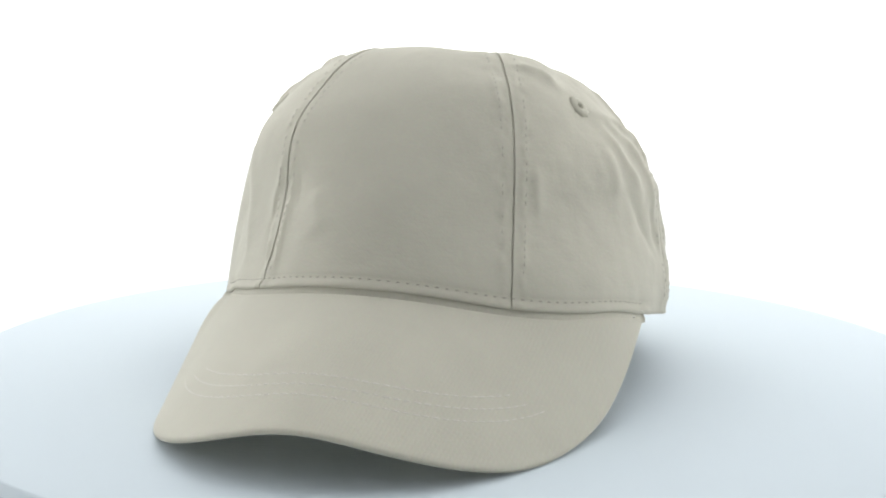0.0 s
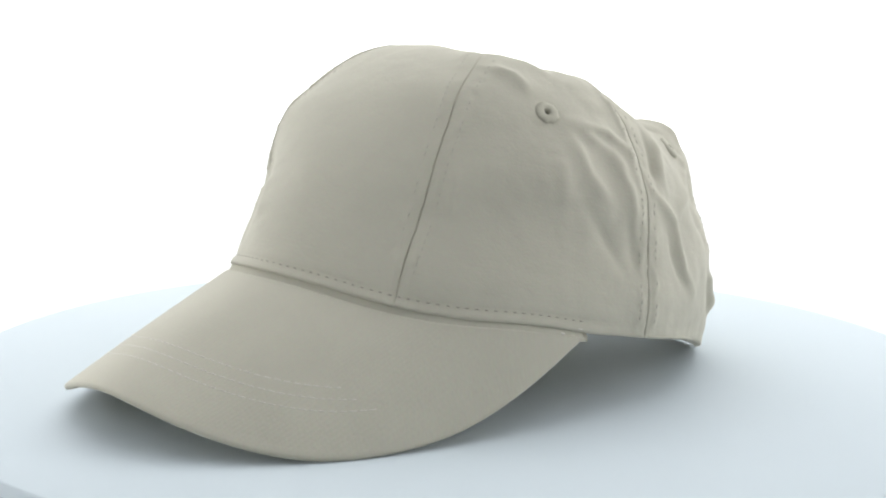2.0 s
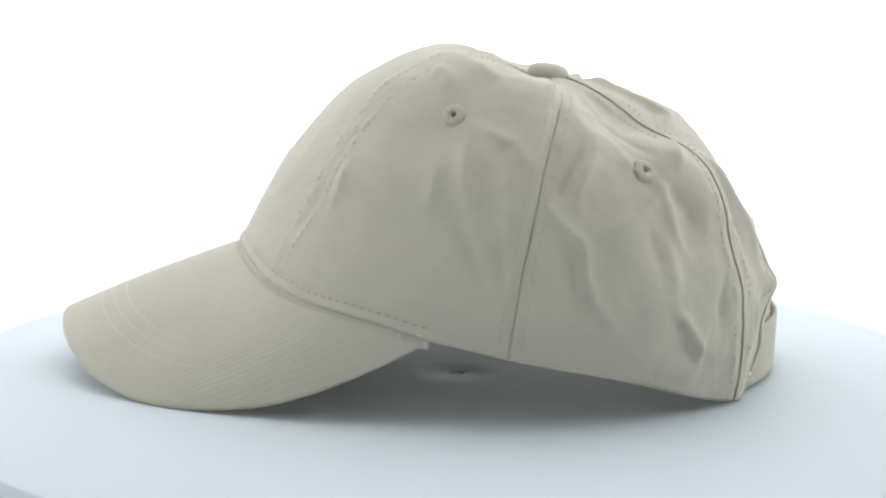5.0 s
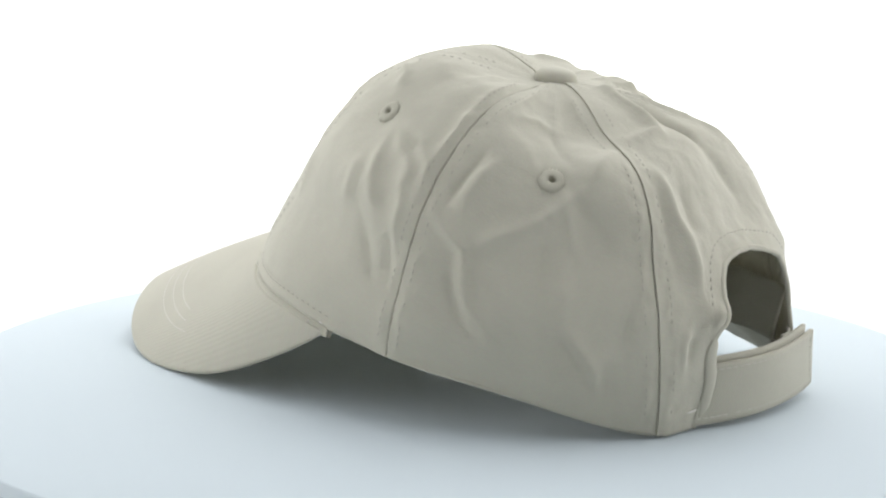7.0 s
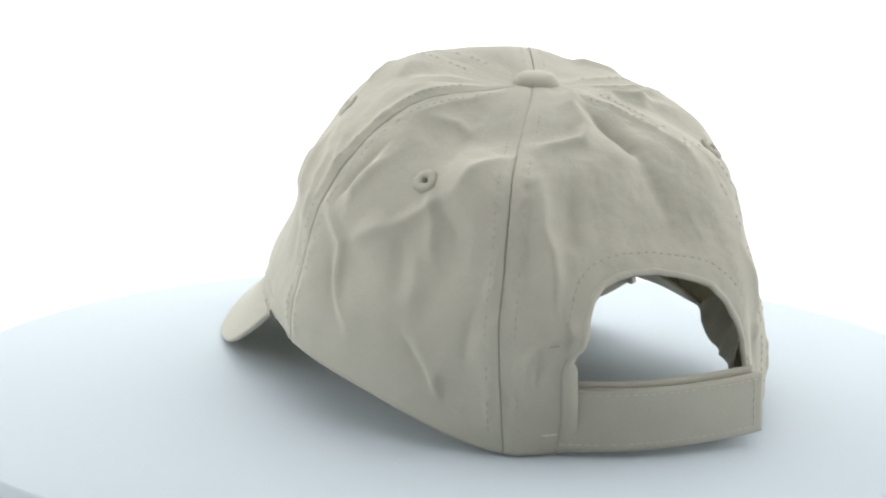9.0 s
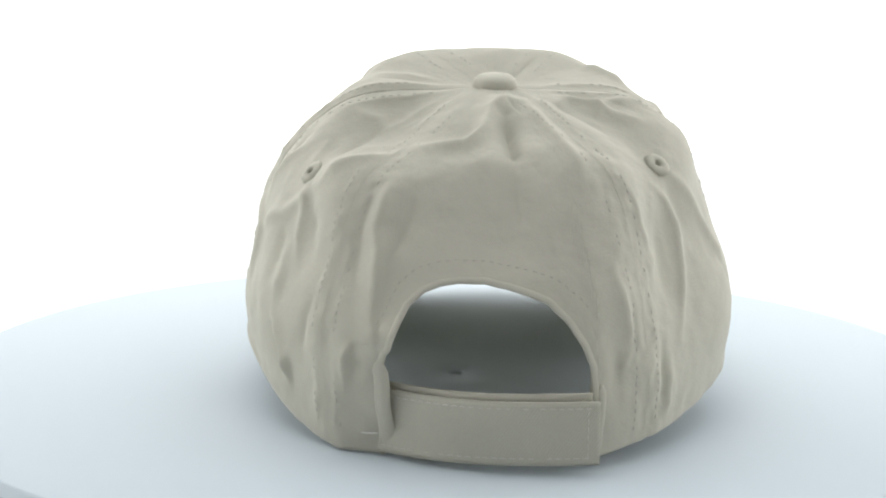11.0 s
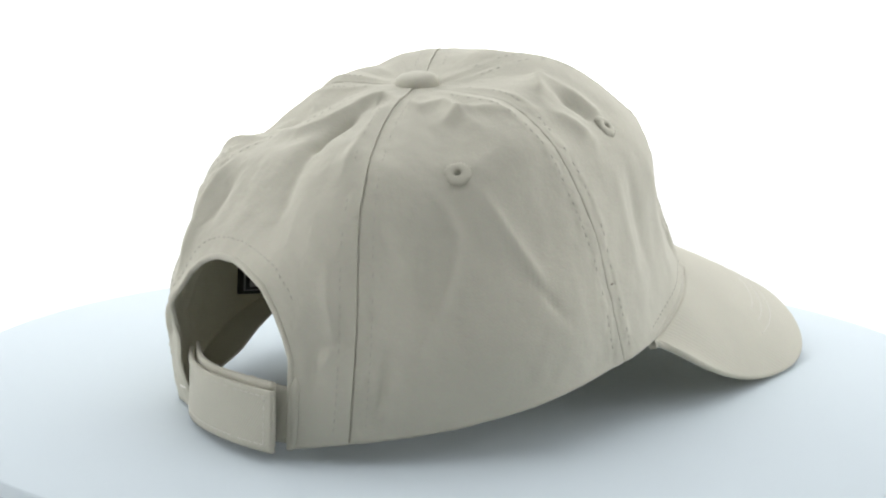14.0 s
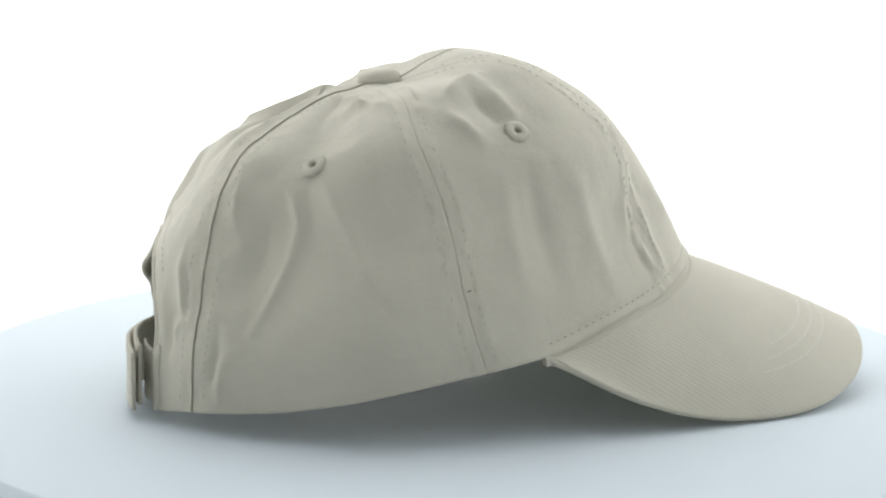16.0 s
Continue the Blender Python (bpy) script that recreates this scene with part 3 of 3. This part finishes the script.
def brim_surface(a, b):
    """a: 0 to 1 from the left tail to the right one; b: 0 at the crown to 1 at the outer edge."""
    j, e = rim_at(64.5 - 124 * np.asarray(a)), along(EDGE, a)
    j = j + np.stack([0 * j[:, 0], 0 * j[:, 0], -0.0019 - 0.0011 * np.clip(np.sin(np.pi * np.asarray(a)), 0, 1) ** 0.4], 1)
    b = np.asarray(b)[None, :, None]
    p = j[:, None, :] * (1 - b) + e[:, None, :] * b
    deep = np.clip(-b, 0, 1) / 0.10
    ray = j / np.linalg.norm(j, axis=1, keepdims=True) * [1, 1, 0]
    p = np.where(b < 0, j[:, None, :] - ray[:, None, :] * deep * 0.005 + deep * np.array([0, 0, 0.006]), p)
    p[..., 2] -= 0.0014 * np.exp(-(b[..., 0] / 0.010) ** 2)
    p[..., 2] += 0.0012 * (4 * b[..., 0] * (1 - b[..., 0])) * np.sin(np.pi * np.asarray(a))[:, None]
    return p


def brim(cap):
    bs = np.concatenate([np.linspace(-0.10, -0.01, 5), [0, .004, .008, .012, .017, .024, .034, .05], np.linspace(.075, 1, 38)])
    na, nb = 161, len(bs)
    av = np.linspace(0, 1, na)
    p = brim_surface(av, bs)
    n = normals(p)
    n *= np.sign(n[na // 2, nb // 2, 2])
    half = 0.0013
    out = p[:, -1] - p[:, -3]
    out /= np.linalg.norm(out, axis=1, keepdims=True)
    rows = [p[:, k] + n[:, k] * half for k in range(nb)]
    for k in range(1, 8):
        a = math.pi * k / 8
        rows.append(p[:, -1] + out * half * 1.1 * math.sin(a) + n[:, -1] * half * math.cos(a))
    rows += [p[:, k] - n[:, k] * half for k in range(nb - 1, -1, -1)]
    q = np.stack(rows, 1)
    faces = grid_faces(na, q.shape[1], True)
    m = q.shape[1]
    faces += [tuple(range(m)), tuple(range((na - 1) * m, na * m))[::-1]]
    ob = part("brim", q.reshape(-1, 3), faces, BRIM_CLOTH, cap, "curved stiff brim in ribbed twill", q[..., :2].reshape(-1, 2))
    for mid, side, a0, a1 in ((0.645, 0.555, 0.31, 0.68), (0.715, 0.635, 0.29, 0.70), (0.785, 0.715, 0.265, 0.725)):
        av2 = np.linspace(a0, a1, 220)
        far = np.abs((av2 - 0.5) / 0.2) ** 2
        bv = mid - (mid - side) * far
        rows2, norm2 = [], []
        for a, b in zip(av2, bv):
            g = brim_surface(np.array([a - 0.004, a, a + 0.004]), np.array([b - 0.02, b, b + 0.02]))
            nn = np.cross(g[2, 1] - g[0, 1], g[1, 2] - g[1, 0])
            nn /= np.linalg.norm(nn)
            nn *= np.sign(nn[2])
            rows2.append(g[1, 1] + nn * (half + 0.00002))
            norm2.append(nn)
        dashes(rows2, norm2, 0.0036, 0.0031, 0.00042, 0.00022, "stitching", BRIM_THREAD, ob, "pale row of stitches")
    g = brim_surface(np.array([0.045]), np.array([0.05]))[0, 0]
    v, f = lathe([(0.0004, 0.0), (0.0005, 0.0006), (0.0003, 0.0022), (0.0, 0.0026)], 8)
    mt = Matrix.Translation(Vector(g) + Vector((0, 0.0010, 0.0012))) @ pose(0, 0, 0, 60, 50, 0)
    part("thread_end", [mt @ Vector(c) for c in v], f, BRIM_THREAD, ob, "loose white thread end")
    return ob


def button(cap):
    prof = [(0.0079, -0.0012), (0.0085, 0.0004), (0.0086, 0.0025), (0.0080, 0.0043), (0.0064, 0.0056), (0.0036, 0.0063), (0.0, 0.0065)]
    v, f = lathe(prof, 48)
    m = pose(-0.0006, 0, 0.1208, 0, -7, 0)
    part("button", [m @ Vector(q) for q in v], f, CLOTH, cap, "fabric-covered top button", [(q[0], q[1]) for q in v])


def strap(cap):
    pts = [(-.0790, .0375, .0), (-.0895, .0210, .0), (-.0958, .0050, .0), (-.0983, -.0130, .0), (-.0980, -.0300, .0), (-.0970, -.0398, .0)]
    for name, inset, lo0, lo1, hi0, hi1, share in (("strap", 0.0, .0018, .0045, .0245, .0262, 1.0), ("strap_backing", 0.0027, .0035, .0060, .0262, .0285, 0.97)):
        c = along(pts, np.linspace(0, share, 60))
        t = np.gradient(c, axis=0)
        n = np.stack([t[:, 1], -t[:, 0], 0 * t[:, 0]], 1)
        n /= np.linalg.norm(n, axis=1, keepdims=True)
        n *= np.sign((n[30] * [-1, 0, 0]).sum())
        c = c - n * inset
        hs = np.linspace(0.0, 1.0, 14)
        lo, hi = np.linspace(lo0, lo1, 60), np.linspace(hi0, hi1, 60)
        p = np.array([[(x, y, l + (h - l) * k) for k in hs] for (x, y, _), l, h in zip(c, lo, hi)])
        wav = np.sin(np.linspace(0, 9, 60))[:, None] * np.cos(np.linspace(0, 4, 14))[None, :] * 0.0003
        p = p + n[:, None, :] * wav[..., None]
        ob = sheet(name, p, STRAP_CLOTH, cap, 0.0016, "twill closing strap across the rear opening" if name == "strap" else "inner layer of the closing strap", True)
        if name == "strap":
            for k0, k1, sl in ((2, 58, 0.11), (2, 58, 0.90)):
                row = p[k0:k1, 0] * (1 - sl) + p[k0:k1, -1] * sl + n[k0:k1] * 0.0017
                dashes(row, n[k0:k1], 0.0031, 0.0023, 0.00045, 0.0002, "stitching", STRAP_THREAD, ob, "", 0.85)
            row = p[56, 1:-1] + n[56] * 0.0017
            dashes(row, np.repeat(n[56:57], len(row), 0), 0.0031, 0.0023, 0.00045, 0.0002, "stitching", STRAP_THREAD, ob)


def strap_tab(cap):
    """The short tab of the back panel that runs under the strap's free end."""
    sv = np.linspace(0.865, 0.99, 12)
    p, n = crown_full(np.full(12, 200.6), sv)
    root = p - n * 0.0006
    tip = np.stack([np.full(12, -0.0935), np.full(12, -0.0195), np.linspace(0.0270, 0.0060, 12)], 1)
    k = np.linspace(0, 1, 16)[:, None, None]
    g = root[None] * (1 - k) + tip[None] * k
    g[..., 0] -= 0.0018 * np.sin(np.pi * k[..., 0])
    sheet("strap_tab", g, STRAP_CLOTH, cap, 0.0012, "twill tab under the strap's free end")


def side_hems(back):
    """Upright folded hems where the strap joins the opening's lower corners."""
    for u, flip in ((ARCH_U - ARCH_W + 1.9, 1), (ARCH_U + ARCH_W + 0.4, -1)):
        sv = np.linspace(0.79 if flip > 0 else 0.84, 0.995, 40)
        p, n = crown_full(np.full(40, u), sv)
        tube(p, n, 0.0030 if flip > 0 else 0.0018, 0.0009 if flip > 0 else 0.0006, "hem", CLOTH, back, "folded upright hem beside the strap", 0.0002, 8, True)


def sweatband(cap):
    """The inner band: it hangs loose from the rim and leans inward."""
    for a0, a1, name in ((66, 156, 0), (204, 299, 1)):
        az = np.linspace(a0, a1, 70)
        foot = rim_at(az)
        if name == 0:
            lean, lift = np.interp(az, (66, 85, 101, 123, 145, 156), (.010, .026, .030, .020, .010, .005)), np.interp(az, (66, 85, 101, 123, 145, 156), (.012, .013, .013, .007, .006, .006))
        else:
            lean, lift = np.interp(az, (204, 224, 246, 270, 299), (.006, .0166, .017, .014, .008)), np.interp(az, (204, 224, 246, 270, 299), (.016, .012, .009, .008, .010))
        lean = lean + 0.0009 * np.sin(np.radians(az) * 9) + 0.0003 * np.sin(np.radians(az) * 23)
        ax = np.radians(az)
        inward = -np.stack([np.cos(ax), np.sin(ax), 0 * ax], 1)
        rows = []
        for k in np.linspace(0, 1, 16):
            up = np.stack([0 * az, 0 * az, 0.0006 + lift * math.sin(k * 1.5)], 1)
            rows.append(foot + inward * (0.0002 + lean * k)[:, None] + up)
        if name == 1:
            for k in np.linspace(0.1, 1, 10):
                tall = np.clip((262 - az) / 22, 0, 1)
                up = np.stack([0 * az, 0 * az, 0.0006 + lift + (0.001 + 0.020 * tall) * k], 1)
                rows.append(foot + inward * (0.0002 + lean * (1 - 0.5 * k * tall) + 0.0018 * np.sin(np.radians(az) * 17) * k * tall)[:, None] + up)
        p = np.stack(rows, 1)
        sheet("sweatband", p, CLOTH, cap, 0.0010, "loose cotton sweatband inside the rim")


def care_label(cap):
    """Black woven label on the sweatband's free edge; its lettering as plain bars."""
    a, b = Vector((-0.0150, 0.0572, 0.0335)), Vector((-0.0335, 0.0735, 0.0320))
    up = Vector((0.002, 0.002, 0.015))
    g = np.array([[a.lerp(b, i / 10) + up * (j / 8) + Vector((0, 0.0006 * math.sin(i * 0.7), 0)) for j in range(9)] for i in range(11)])
    ob = sheet("label", g, BLACK, cap, 0.0005, "black woven label inside the cap")
    side = (b - a).normalized()
    n = side.cross(up).normalized()
    for face in (1, -1):
        verts, faces = [], []
        for x0, x1, y0, y1 in ((.10, .13, .08, .92), (.87, .90, .08, .92), (.10, .90, .08, .11), (.12, .88, .50, .53), (.20, .32, .18, .42), (.38, .44, .18, .42), (.50, .62, .18, .42), (.68, .80, .18, .42), (.22, .36, .60, .84), (.44, .58, .60, .84), (.66, .78, .60, .84)):
            k = len(verts)
            for x, y in ((x0, y0), (x1, y0), (x1, y1), (x0, y1)):
                verts.append(a.lerp(b, x) + up * y + n * face * 0.0011)
            faces.append((k, k + 1, k + 2, k + 3))
        part("print", verts, faces, LABEL_GREY, ob, "grey woven bars", smooth=False)


def loose_threads(cap):
    """The white bar tack at the strap's corner and two stray ends of thread."""
    for u, sv, du, dv, mat, name, label, wd in ((158.6, .955, 3.2, 0.0, BRIM_THREAD, "bar_tack", "white bar tack at the strap's corner", .0007), (271.5, .80, 1.3, 0.0, SEAM_THREAD, "thread_end", "tiny dark thread end", .0006),
                                             (159.6, .765, 1.8, -.004, THREAD, "thread_end", "frayed pale thread end", .0004), (70.0, .992, 1.2, 0.0, BRIM_THREAD, "bar_tack", "white bar tack at the brim's end", .0004)):
        p, n = crown_full(np.linspace(u - du / 2, u + du / 2, 12), np.linspace(sv, sv + dv, 12))
        size = float(np.linalg.norm(p[-1] - p[0]))
        dashes(p + n * 0.0005, n, size * 1.02, size * 0.95, wd, 0.0004, name, mat, cap, label)


def build_cap():
    cap = tagged(new("baseball_cap"), "beige cotton six-panel baseball cap with curved brim, slightly crumpled", "cap")
    names = {30: ("front_panel", -30, 30, "smooth front panel"), 90: ("side_panel", 30, 90, ""), 150: ("side_panel", 90, 150, "creased side panel"), 210: ("back_panel", 150, 210, "back panel with an arched opening"),
             270: ("side_panel", 210, 270, "creased side panel"), 330: ("side_panel", 270, 330, "")}
    made = {}
    for end, (name, u0, u1, label) in names.items():
        made[end] = panel(name, u0, u1, cap, label)
    owner = {}
    for seam in (30, 90, 150, 210, 270, 330):
        owner[seam, -1] = made[seam]
        owner[seam, 1] = made[seam + 60 if seam < 330 else 30]
    seam_rows(cap, owner)
    eyelets(cap)
    opening_hem(made[210])
    side_hems(made[210])
    brim(cap)
    button(cap)
    strap(cap)
    strap_tab(cap)
    sweatband(cap)
    care_label(cap)
    loose_threads(cap)
    for ob in cap.children_recursive:
        if not ob.data.get("moved"):
            ob.data.transform(Matrix.Translation(OFF))
            ob.data["moved"] = 1
    return cap


CAP = build_cap()
TABLE = turntable()


# ---- what moves: plate and cap turn together, clockwise from above ----
def motions():
    spin = -15.2575
    times = [0.5 * k for k in range(33)]
    walk(TABLE, [(t, pose(0, 0, 0, 0, 0, spin * t)) for t in times])
    walk(CAP, [(t, pose(0, 0, 0, 0, 0, YAW + spin * t)) for t in times])


motions()
